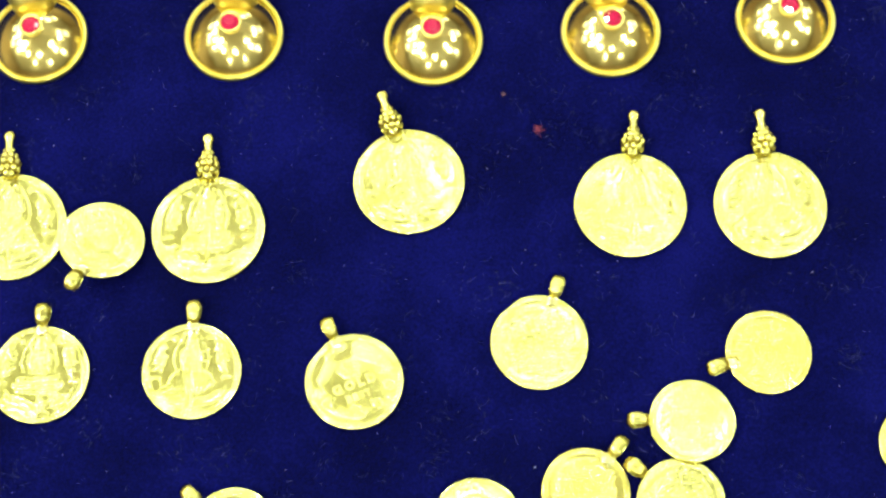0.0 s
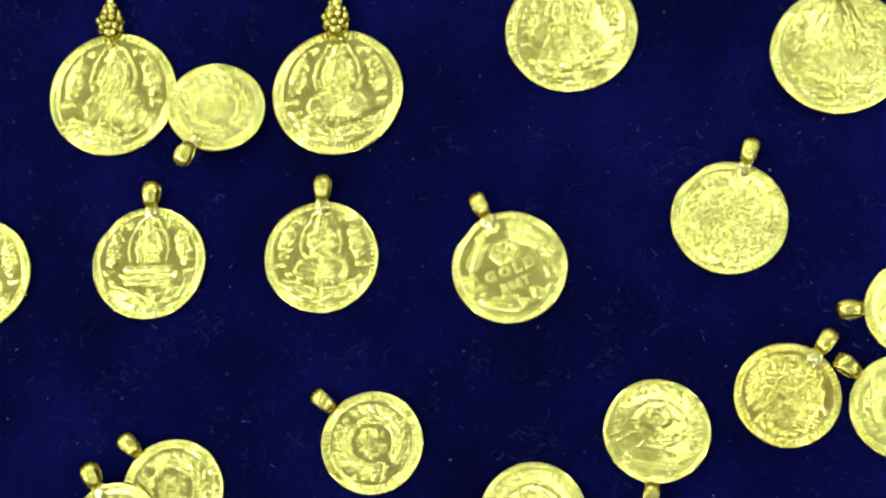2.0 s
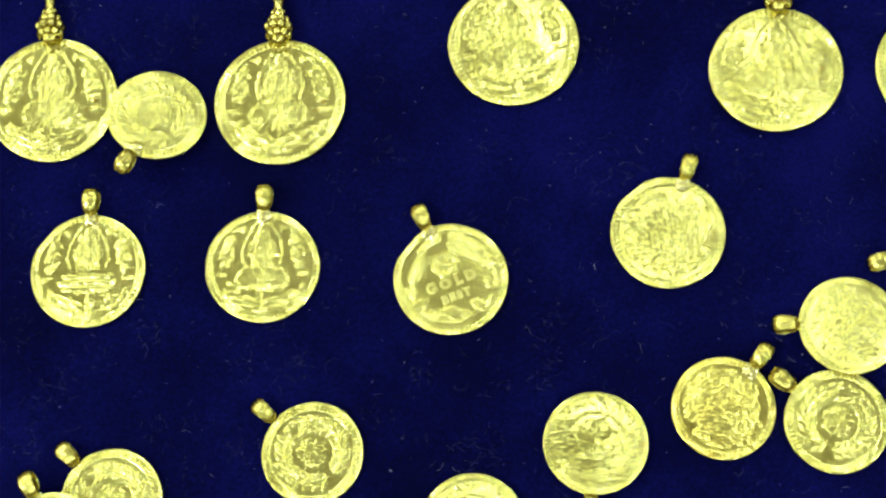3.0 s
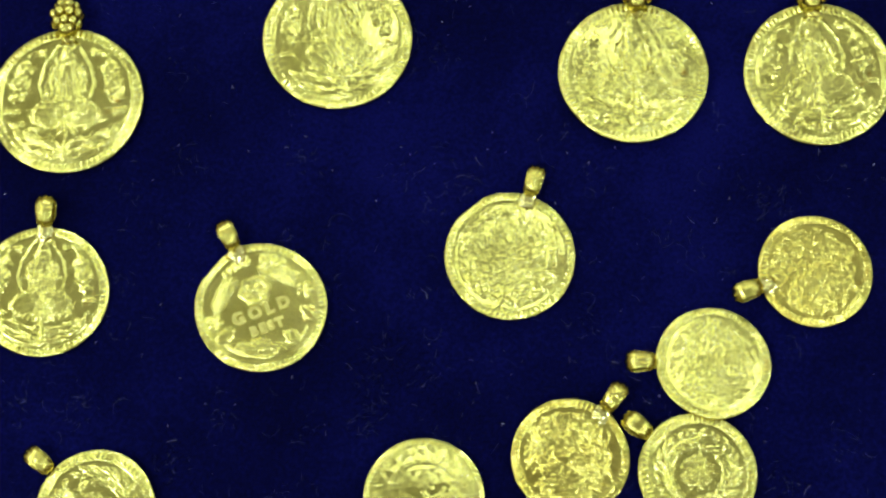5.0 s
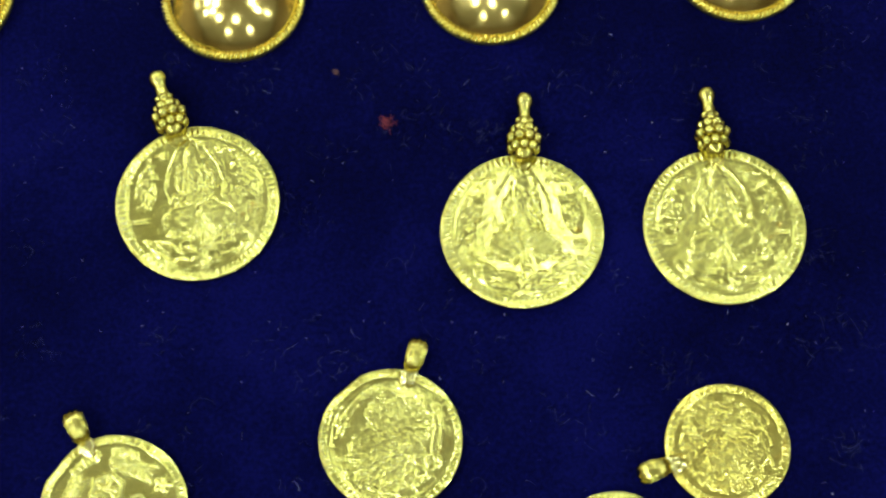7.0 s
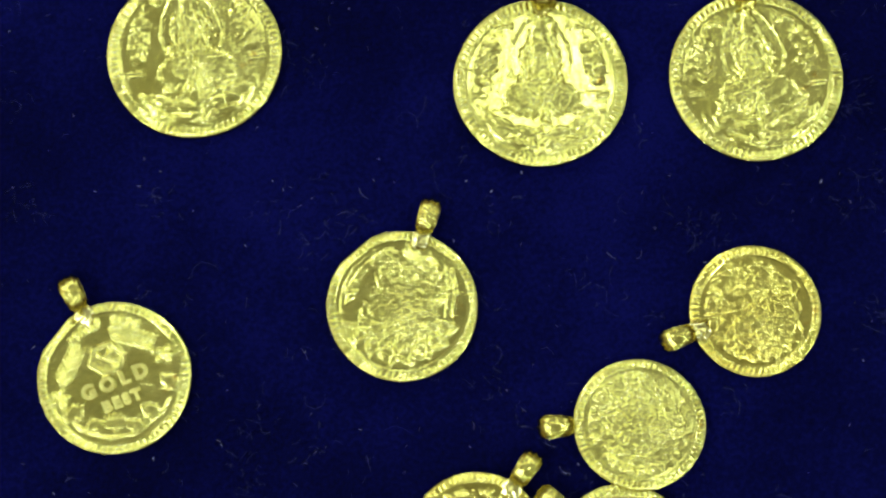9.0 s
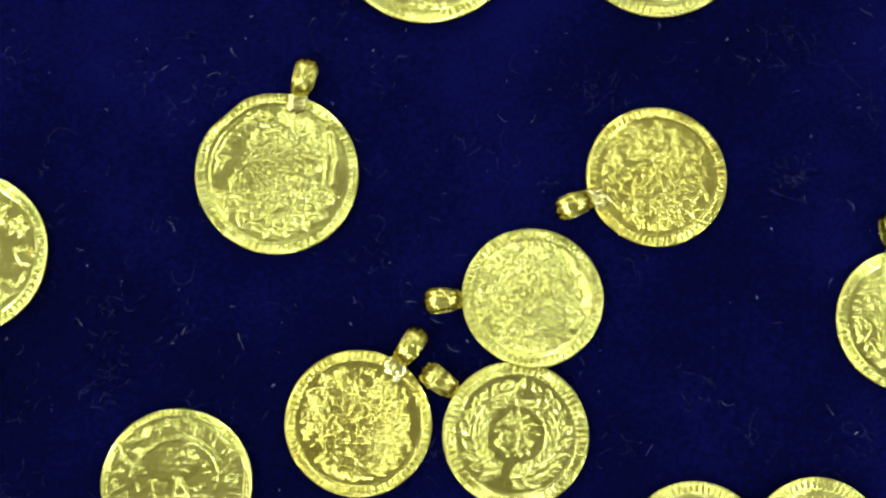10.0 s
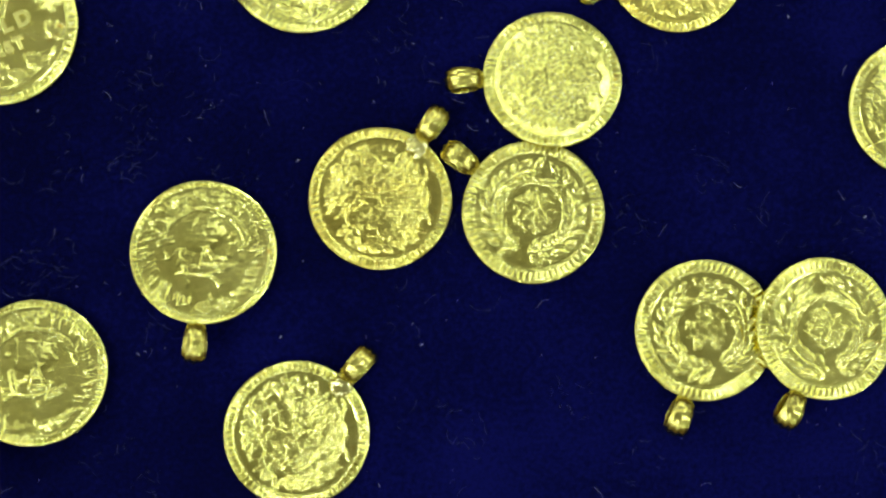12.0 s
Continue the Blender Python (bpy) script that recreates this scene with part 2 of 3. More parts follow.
def design_wreath(f):
    """Two leafy branches round a cluster of short curved strokes."""
    for s in (-1, 1):
        stem = [(s * 0.60 * math.cos(a), 0.60 * math.sin(a)) for a in np.linspace(-1.45, 1.35, 14)]
        f.stroke(stem, 0.013, 0.05)
        for k in range(11):
            a = -1.35 + k * 0.265
            for q, lean, size in ((0.72, 0.60, 0.125), (0.49, -0.60, 0.115)):
                t = a + math.pi / 2 - lean + f.rng.normal(0, 0.16)
                x, y = (q + f.rng.normal(0, 0.012)) * math.cos(a + 0.10), q * math.sin(a + 0.10)
                f.leaf(s * x, y, size * f.rng.uniform(0.85, 1.1), 0.046, t if s > 0 else math.pi - t, f.rng.uniform(0.08, 0.115))
            f.oval(s * 0.60 * math.cos(a - 0.05), 0.60 * math.sin(a - 0.05), 0.024, 0.018, a, 0.085)
    jumble(f, 0, 0, 0.31, 0.31, 50, 0.5)


def jumble(f, cx, cy, a, b, count, lean=0.0):
    """An oval patch packed with short upright strokes, curls and dots of worn chasing."""
    f.oval(cx, cy, a, b, 0, 0.035)
    for k in range(count):
        q, t = math.sqrt((k + 0.5) / count), 2.39996 * k + f.rng.normal(0, 0.25)
        x, y = cx + a * q * math.cos(t), cy + b * q * math.sin(t)
        kind = k % 5
        if kind < 2:
            g, n = f.rng.normal(lean, 0.40), f.rng.uniform(0.03, 0.085)
            bend = f.rng.normal(0, 0.02)
            f.stroke([(x - n * math.sin(g), y + n * math.cos(g)), (x + bend, y), (x + n * math.sin(g), y - n * math.cos(g))], f.rng.uniform(0.011, 0.017), f.rng.uniform(0.045, 0.085))
        elif kind == 2:
            f.arc(x, y, f.rng.uniform(0.025, 0.055), 0.013, t, t + f.rng.uniform(2.0, 4.5), f.rng.uniform(0.05, 0.085))
        else:
            f.oval(x, y, f.rng.uniform(0.018, 0.034), f.rng.uniform(0.016, 0.026), t, f.rng.uniform(0.06, 0.10))


def design_scroll(f):
    """A packed field of upright chasing with a wavy line down one side and small leaves round it."""
    jumble(f, -0.06, 0.03, 0.70, 0.75, 270, 0.12)
    for k in range(16):
        a, q = 2.4 * k + 0.5, 0.145 * math.sqrt(k + 0.3)
        f.oval(-0.05 + q * math.cos(a), 0.05 + 1.1 * q * math.sin(a), f.rng.uniform(0.04, 0.06), f.rng.uniform(0.07, 0.12), f.rng.normal(0.1, 0.4), f.rng.uniform(0.075, 0.10))
    jumble(f, 0.36, 0.00, 0.26, 0.56, 80, -0.15)
    f.stroke([(0.66 + 0.035 * math.sin(k * 1.35), 0.42 - k * 0.075) for k in range(12)], 0.020, 0.075)
    f.stroke([(0.56, 0.46), (0.54, 0.12), (0.60, -0.25)], 0.016, 0.06)
    for k in range(11):
        a = 1.75 + k * 0.16
        f.oval(0.74 * math.cos(a), 0.74 * math.sin(a), 0.055, 0.026, a + 0.6, 0.085)
    for k in range(14):
        a = -2.45 + k * 0.13
        f.leaf(0.72 * math.cos(a), 0.72 * math.sin(a), 0.09, 0.030, a + (0.5 if k % 2 else -0.3), 0.09)
    for k in range(-3, 4):
        f.leaf(0.05 + k * 0.045, -0.54 + 0.012 * k * k, 0.085, 0.028, math.pi / 2 - k * 0.3, 0.10)


def design_crest(f):
    """A cupped emblem and two feathery sprays over a flat field, with rosettes, small bosses and open blossoms round it."""
    # the cupped emblem
    for k in range(6):
        a = 2 * math.pi * k / 6 + 0.3
        f.stroke([(-0.09 + 0.22 * math.cos(a), 0.25 + 0.20 * math.sin(a)), (-0.09 + 0.22 * math.cos(a + 1.05), 0.25 + 0.20 * math.sin(a + 1.05))], 0.040, 0.11)
        f.oval(-0.09 + 0.13 * math.cos(a), 0.22 + 0.11 * math.sin(a), 0.06, 0.032, a, 0.10)
    f.stroke([(-0.07, 0.42), (-0.02, 0.33), (-0.12, 0.26), (0.04, 0.22)], 0.034, 0.13)
    # the two sprays
    for cx, cy, t, n, size in ((-0.56, 0.20, 1.15, 8, 0.14), (0.25, 0.52, -0.36, 9, 0.14)):
        for k in range(n):
            u = (k - (n - 1) / 2) * 0.065
            for side in (-1, 1):
                f.leaf(cx + u * math.cos(t) - side * 0.06 * math.sin(t), cy + u * math.sin(t) + side * 0.06 * math.cos(t), size * 0.66, 0.021, t + side * 0.75, 0.11)
        f.bar(cx - 0.28 * math.cos(t), cy - 0.28 * math.sin(t), cx + 0.28 * math.cos(t), cy + 0.28 * math.sin(t), 0.018, 0.09)
    # rosettes
    for cx, cy in ((-0.69, -0.23), (0.66, 0.27)):
        for k in range(5):
            a = 2 * math.pi * k / 5
            f.oval(cx + 0.075 * math.cos(a), cy + 0.075 * math.sin(a), 0.060, 0.042, a, 0.11)
        f.oval(cx, cy, 0.04, 0.04, 0, 0.13)
    # a row of worn bosses along the upper border
    for a in (1.15, 1.28, 1.42, 1.55, 1.86, 1.98, 2.12, 2.25, 2.38):
        f.oval(0.75 * math.cos(a), 0.75 * math.sin(a), 0.062, 0.046, a, 0.10)
        f.oval(0.71 * math.cos(a), 0.71 * math.sin(a), 0.030, 0.05, a + 1.2, 0.11)
    # open blossoms along the lower border
    for cx, cy, t, size in ((-0.48, -0.50, 2.2, 0.22), (0.0, -0.66, 1.57, 0.24), (0.44, -0.52, 1.1, 0.20), (0.68, -0.16, 0.9, 0.22), (-0.25, -0.66, 1.8, 0.16), (0.24, -0.68, 1.3, 0.16)):
        for k in range(7):
            a = t + (k - 3) * 0.36
            f.leaf(cx + size * 0.45 * math.cos(a), cy + size * 0.45 * math.sin(a), size * 0.46, 0.036, a, 0.11)
        f.oval(cx, cy, 0.045, 0.035, t, 0.12)
    f.arc(0, 0, 0.77, 0.020, -2.3, -0.4, 0.07)


def design_worn(f):
    """A flat, rubbed face: a band of tiny strokes, a second ring and a faint middle."""
    for k in range(150):
        a = 2 * math.pi * k / 150 + f.rng.normal(0, 0.012)
        q = 0.72 + f.rng.normal(0, 0.055)
        f.bar(q * math.cos(a), q * math.sin(a), (q + 0.07) * math.cos(a + 0.03), (q + 0.07) * math.sin(a + 0.03), 0.013, f.rng.uniform(0.025, 0.06))
    for k in range(80):
        a = 0.9 * math.pi * k / 80 + 0.15
        f.bar(0.55 * math.cos(a), 0.55 * math.sin(a), 0.60 * math.cos(a), 0.60 * math.sin(a), 0.011, 0.045)
    f.oval(0.0, 0.22, 0.30, 0.22, 0.1, 0.05)
    f.stroke([(-0.36, -0.27), (0.0, -0.33), (0.40, -0.20)], 0.020, 0.05)
    f.stroke([(-0.28, 0.02), (-0.25, -0.22)], 0.040, 0.07)
    f.stroke([(0.02, 0.05), (-0.05, -0.18), (0.16, -0.20), (0.05, 0.05)], 0.024, 0.07)
    for _ in range(34):
        a, r = f.rng.uniform(0, 6.28), 0.50 * math.sqrt(f.rng.uniform(0, 1))
        f.oval(r * math.cos(a), r * math.sin(a), f.rng.uniform(0.03, 0.09), f.rng.uniform(0.018, 0.035), f.rng.uniform(0, 3.14), f.rng.uniform(0.025, 0.055))


def design_group(f):
    """A broad packed patch of upright chasing, a bare crescent beside it and leaf sprays round the border."""
    jumble(f, 0.10, 0.10, 0.46, 0.66, 230, 0.05)
    jumble(f, -0.20, -0.14, 0.36, 0.38, 90, 0.25)
    f.stroke([(0.64, 0.46), (0.70, 0.16), (0.66, -0.12)], 0.030, 0.09)
    f.stroke([(0.56, 0.50), (0.60, 0.16), (0.56, -0.16)], 0.016, 0.07)
    for k in range(10):
        a = 1.75 + k * 0.14
        f.leaf(0.70 * math.cos(a), 0.70 * math.sin(a), 0.11, 0.040, a + 1.0 + f.rng.normal(0, 0.3), 0.09)
    for k in range(15):
        a = -2.75 + k * 0.17
        f.leaf(0.71 * math.cos(a), 0.71 * math.sin(a), 0.10, 0.038, a + (0.9 if k % 2 else -0.2) + f.rng.normal(0, 0.2), 0.10)
        f.leaf(0.58 * math.cos(a), 0.58 * math.sin(a), 0.075, 0.030, a + (-0.7 if k % 2 else 0.5), 0.09)
    f.arc(0, 0, 0.80, 0.016, 2.0, 3.9, 0.05)


DESIGNS = {"shrine": design_shrine, "shrine_banded": design_shrine_banded, "wreath": design_wreath, "scroll": design_scroll, "crest": design_crest, "worn": design_worn, "group": design_group}


def coin_mesh(radius, design, turn, seed, ridges, rim, thick, flat_at, dent, mat):
    """A struck coin disc: smooth lip, row of rounded teeth, relief, rounded edge and flat back. Metres in, relief in mm."""
    rng = np.random.default_rng(seed + 500)
    steps = ridges * 6
    inner = np.linspace(0.02, 1 - rim - 0.02, 80)
    band = np.linspace(1 - rim - 0.008, 0.988, 15)
    rr = np.concatenate([inner, band])
    th = np.arange(steps) * 2 * math.pi / steps
    rg, tg = np.meshgrid(rr, th, indexing="ij")
    ct, st = math.cos(turn), math.sin(turn)
    x, y = rg * np.cos(tg), rg * np.sin(tg)
    fill = 0.86 / (1 - rim - 0.02)
    f = Relief((x * ct + y * st) * fill, (-x * st + y * ct) * fill, seed)
    DESIGNS[design](f)
    size = radius / 0.0078
    fade = np.clip((1 - rim - 0.02 - rg) / 0.04, 0, 1)
    wear = np.clip(0.85 + 0.35 * np.cos(tg * 2 + rng.uniform(0, 6)) * np.cos(tg * 5 + rng.uniform(0, 6)), 0.4, 1.1)
    rub = np.clip(0.88 + 0.16 * f.grain(2, 6, 8), 0.5, 1.15)
    h = RELIEF * size * f.h * rub * fade * (1 + (0.05 if design in ("wreath", "crest") else 0.12) * f.grain(30, 80, 30))
    # a field that is not dead flat, with a fine grain from the die
    h = h + fade * size * (0.012 * f.grain(3, 7, 8) + 0.0018 * f.grain(30, 70, 24) + 0.0022 * f.grain(9, 20, 12))
    frost = np.maximum(np.clip(f.h / 0.05, 0, 1) * fade, 0.15 * np.clip((rg - (1 - rim)) / 0.01, 0, 1))
    # inner line, teeth and lip
    h = h + 0.06 * np.exp(-((rg - (1 - rim - 0.012)) / 0.010) ** 2)
    lip = 0.030
    mid, half = 1 - lip - (rim - lip) / 2, (rim - lip) / 2
    window = np.clip(1 - np.abs((rg - mid) / half) ** 4, 0, 1)
    tooth = -0.22 + 1.2 * np.clip(0.25 + 0.75 * np.cos(tg * ridges + 0.35 * np.sin(tg * 3)), 0, 1)
    h = h + window * 0.20 * tooth * wear
    h = h + 0.055 * np.exp(-((rg - (1 - lip * 0.45)) / (lip * 0.42)) ** 2)
    # gentle bend and an outline that is not quite round
    h = h + 0.07 * dent * np.cos(2 * tg + rng.uniform(0, 6)) * rg ** 2 + 0.05 * dent * np.cos(3 * tg + rng.uniform(0, 6)) * rg ** 2
    wob = 1 + 0.004 * np.cos(2 * th + rng.uniform(0, 6)) + 0.003 * np.cos(5 * th + rng.uniform(0, 6)) + 0.0008 * np.cos(19 * th + rng.uniform(0, 6)) + 0.0012 * np.cos(ridges * th)
    if flat_at is not None:
        wob = np.minimum(wob, 0.968 / np.maximum(np.cos(th - math.radians(flat_at)), 0.5))
    scale = radius * (1 + (wob[None, :] - 1) * rg ** 3)
    top = np.stack([np.cos(tg) * rg * scale, np.sin(tg) * rg * scale, thick + h * 0.001], -1).reshape(-1, 3)
    edge_w = radius * wob
    edge = [np.stack([np.cos(th) * edge_w * k, np.sin(th) * edge_w * k, np.full(steps, z)], -1) for k, z in ((1.0, thick * 0.78), (1.0, thick * 0.25), (0.98, 0.0))]
    verts = np.concatenate([[[0, 0, thick + h[0].mean() * 0.001]], top] + edge + [[[0, 0, 0]]])
    n_rings = len(rr) + 3
    k = np.arange(steps)
    j = (k + 1) % steps
    tris = [np.stack([np.zeros(steps, int), 1 + k, 1 + j], -1)]
    last = len(verts) - 1
    base = 1 + (n_rings - 1) * steps
    tris.append(np.stack([np.full(steps, last), base + j, base + k], -1))
    quads = [np.stack([1 + r * steps + k, 1 + (r + 1) * steps + k, 1 + (r + 1) * steps + j, 1 + r * steps + j], -1) for r in range(n_rings - 1)]
    me = bpy.data.meshes.new("coin")
    me.from_pydata(verts.tolist(), [], np.concatenate(tris).tolist() + np.concatenate(quads).tolist())
    me.polygons.foreach_set("use_smooth", [True] * len(me.polygons))
    layer = me.attributes.new("frost", "FLOAT", "POINT")
    layer.data.foreach_set("value", np.concatenate([[frost[0].mean()], frost.ravel(), np.zeros(3 * steps + 1)]))
    me.materials.append(mat)
    me.update()
    return me


# ---- bails ----
def band_bail(width, out, high, wall, seed):
    """A ribbed band bent into a loop; it opens sideways. x runs away from the coin."""
    rng = random.Random(seed)
    bm = bmesh.new()
    around, across = 28, 10
    outer, inner = [], []
    for i in range(around):
        a = 2 * math.pi * i / around
        ro, ri = [], []
        for k in range(across + 1):
            v = k / across * 2 - 1
            bulge = 1 - 0.26 * abs(v) ** 3.0 + 0.05 * math.cos(v * math.pi * 3)
            wide = 1 - 0.18 * (1 - math.cos(a)) / 2
            px, pz = out * math.cos(a), high * math.sin(a)
            ro.append(bm.verts.new((px * bulge, v * width / 2 * wide, pz * bulge)))
            s = 1 - wall / max(out, high)
            ri.append(bm.verts.new((px * s * 0.95, v * width / 2 * wide * 0.96, pz * s * 0.95)))
        outer.append(ro)
        inner.append(ri)
    for i in range(around):
        j = (i + 1) % around
        for k in range(across):
            bm.faces.new((outer[i][k], outer[j][k], outer[j][k + 1], outer[i][k + 1]))
            bm.faces.new((inner[i][k], inner[i][k + 1], inner[j][k + 1], inner[j][k]))
        for k in (0, across):
            bm.faces.new((outer[i][k], inner[i][k], inner[j][k], outer[j][k]))
    for v in bm.verts:
        v.co += Vector([rng.gauss(0, 0.00002) for _ in range(3)])
    bmesh.ops.recalc_face_normals(bm, faces=bm.faces)
    return bm


def solder_tab(length, width, thick, seed):
    """An uneven flattened drop of solder that lies on the coin's face and reaches under the bail."""
    bm = bmesh.new()
    bmesh.ops.create_icosphere(bm, subdivisions=4, radius=1)
    for v in bm.verts:
        q = 1 + 0.35 * noise.noise(v.co * 1.6 + Vector((seed, 0, 0))) + 0.12 * noise.noise(v.co * 5 + Vector((0, seed, 0)))
        v.co = Vector((v.co.x * length / 2 * q, v.co.y * width / 2 * q, v.co.z * thick / 2 * q))
    return bm


def bead_mesh(r):
    bm = bmesh.new()
    bmesh.ops.create_icosphere(bm, subdivisions=2, radius=r)
    me = bpy.data.meshes.new("bead")
    bm.to_mesh(me)
    bm.free()
    for p in me.polygons:
        p.use_smooth = True
    me.materials.append(GOLD_BAIL)
    return me


BEAD = bead_mesh(0.00070)
BEAD_SMALL = bead_mesh(0.00048)

COIN_COUNT = [0]


def coin_pendant(x, y, radius, bail_at, design, label, turn=0.0, beaded=False, ridges=60, rim=0.14, thick=0.0007,
                 lift=0.0, tilt=(0.0, 0.0), flat_at=None, dent=1.0, mat=None, tab=True, group="coin pendants on velvet"):
    """One gold coin pendant lying on the velvet: coin, solder tab and bail."""
    COIN_COUNT[0] += 1
    seed = COIN_COUNT[0] * 7
    thing = new("coin_pendant")
    thing.matrix_basis = pose(x, y, lift, tilt[0], tilt[1], 0)
    tagged(thing, label, "pendant", group)
    part("coin", coin_mesh(radius, design, radians(turn), seed, ridges, rim, thick, flat_at, dent, mat or GOLD_COIN), None, thing)
    swing = pose(0, 0, 0, 0, 0, bail_at)
    if beaded:
        stem = [(0, -0.0022), (0.0011, -0.0021), (0.0013, -0.0012), (0.0011, -0.0004), (0.0013, 0.0004), (0.0012, 0.0018),
                (0.0010, 0.0026), (0.00078, 0.0034), (0.00070, 0.0040), (0.00072, 0.0043), (0.00095, 0.0047), (0.00105, 0.0052), (0.0009, 0.0058), (0.0005, 0.0061), (0, 0.0062)]
        bail = part("bail", lathe(stem, 20, "X"), GOLD_BAIL, thing, "beaded bud-shaped gold bail",
                    swing @ pose(radius + 0.0010, 0, 0.0016))
        for tier, (along, ring, n, me) in enumerate(((-0.0006, 0.00130, 8, BEAD), (0.0005, 0.00150, 8, BEAD), (0.0016, 0.00098, 6, BEAD), (0.0026, 0.00070, 6, BEAD_SMALL))):
            for k in range(n):
                a = 2 * math.pi * (k + 0.5 * (tier % 2)) / n
                part("bead", me, None, bail, "", pose(along, ring * math.cos(a), ring * math.sin(a)))
        part("solder_tab", solder_tab(0.0026, 0.0020, 0.0006, seed), GOLD_BAIL, thing, "", swing @ pose(radius - 0.0006, 0, thick + 0.0001))
    else:
        part("bail", band_bail(0.0022, 0.00190, 0.00135, 0.0003, seed), GOLD_BAIL, thing, "ribbed gold loop bail",
             swing @ pose(radius + 0.00175, 0, 0.0013))
        if tab:
            part("solder_tab", solder_tab(0.0026, 0.0020, 0.0009, seed), GOLD_SOLDER, thing, "", swing @ pose(radius - 0.0006, 0, thick))
    return thing


# ---- the room, plain, round the counter ----
def structure(name, bm, mat, label, category):
    return tagged(mesh_object(name, bm, mat, False), label, category, kind="structure")


FLOOR_Z, TOP_Z = -0.92, 1.75
W, E, S, N = -4.0, 4.6, -4.4, 4.2
structure("floor", box(W, E, S, N, FLOOR_Z - 0.1, FLOOR_Z), FLOOR_TILE, "pale polished tile floor of the shop", "floor")
structure("ceiling", box(W, E, S, N, TOP_Z, TOP_Z + 0.1), CEILING_PAINT, "plain off-white painted shop ceiling", "ceiling")
structure("wall_north", box(W, E, N, N + 0.1, FLOOR_Z, TOP_Z), WALL_PAINT, "plain tan painted shop wall", "wall")
structure("wall_south", box(W, E, S - 0.1, S, FLOOR_Z, TOP_Z), WALL_PAINT, "plain tan painted shop wall", "wall")
structure("wall_east", box(E, E + 0.1, S, N, FLOOR_Z, TOP_Z), WALL_PAINT, "plain tan painted shop wall", "wall")
structure("wall_west", box(W - 0.1, W, S, N, FLOOR_Z, TOP_Z), WALL_PAINT, "plain tan painted shop wall", "wall")

counter = tagged(new("counter"), "brown wooden shop counter under the display pad", "counter")
part("body", box(-0.68, 0.68, -0.27, 0.27, FLOOR_Z, -0.042, 0.004), COUNTER_WOOD, counter)
part("worktop", box(-0.72, 0.72, -0.31, 0.31, -0.042, -0.012, 0.003), COUNTER_WOOD, counter)


def ceiling_spot(lens, label):
    lamp = tagged(new("ceiling_downlight"), label, "ceiling light", "ceiling downlights")
    part("ring", lathe([(0.091, 0), (0.112, -0.002), (0.112, -0.008), (0.100, -0.014), (0.091, -0.010), (0.091, 0)], 32), LAMP_RING, lamp)
    part("lens", lathe([(0, -0.008), (0.090, -0.008), (0.090, -0.002), (0, -0.002)], 16), lens, lamp, "glowing lens")
    return lamp


def added_panel(name, label, group, diffuser):
    lamp = tagged(new(name), label, "ceiling light", group)
    for a in range(4):
        part("frame", box(-0.30, 0.30, 0.292, 0.30, -0.014, 0), LAMP_RING, lamp, "", pose(0, 0, 0, 0, 0, 90 * a), False)
    part("diffuser", box(-0.291, 0.291, -0.291, 0.291, -0.010, -0.002), diffuser, lamp, "glowing diffuser", None, False)
    return lamp


spot = ceiling_spot(SPOT_LENS, "round recessed white ceiling downlight with glowing lens")
spot.matrix_basis = pose(-1.35, -0.9, TOP_Z)
for sx, sy in ((-1.0, -0.45), (-1.7, -0.3), (-1.0, -1.4), (-2.1, -1.0), (0.1, -1.55), (1.1, -0.5), (1.6, -0.95),
               (1.3, 1.2), (-1.3, 1.3), (0.0, 1.9), (2.0, 0.3), (-0.6, -2.6), (1.2, -2.5), (-2.7, 0.4), (2.8, -1.1)):
    copy_thing(spot, pose(sx, sy, TOP_Z))
# an added, unseen lamp where a few tilted coins mirror it as glare
ceiling_spot(GLARE_LENS, "dim round lamp added for glare on tilted coins, unseen").matrix_basis = pose(0.15, 0.62, TOP_Z)
# bright panels, added out of view to light relief slopes and the room
panel = added_panel("added_panel", "square bright white fill panel added on the ceiling, unseen", "ceiling light panels", FILL_PANEL_DIFFUSER)
panel.matrix_basis = pose(-1.75, 0.5, TOP_Z)
for sx, sy in ((-0.6, 2.1), (0.7, 2.1), (1.95, 0.8), (-1.75, 1.3), (-3.2, -0.2), (-2.9, 1.6), (3.2, 1.4), (-0.4, 3.3), (1.6, 3.2)):
    copy_thing(panel, pose(sx, sy, TOP_Z))
# dim boxes, added and unseen, for the flat coin fields to mirror
fill_box = added_panel("fill_box", "dim square fill light added over the counter, unseen", "ceiling light boxes", FILL_BOX_DIFFUSER)
fill_box.matrix_basis = pose(-0.84, 0.45, TOP_Z)
for cx in (-0.84, -0.235, 0.535, 1.14):
    for cy in (0.45, 1.055):
        if (cx, cy) != (-0.84, 0.45):
            copy_thing(fill_box, pose(cx, cy, TOP_Z))


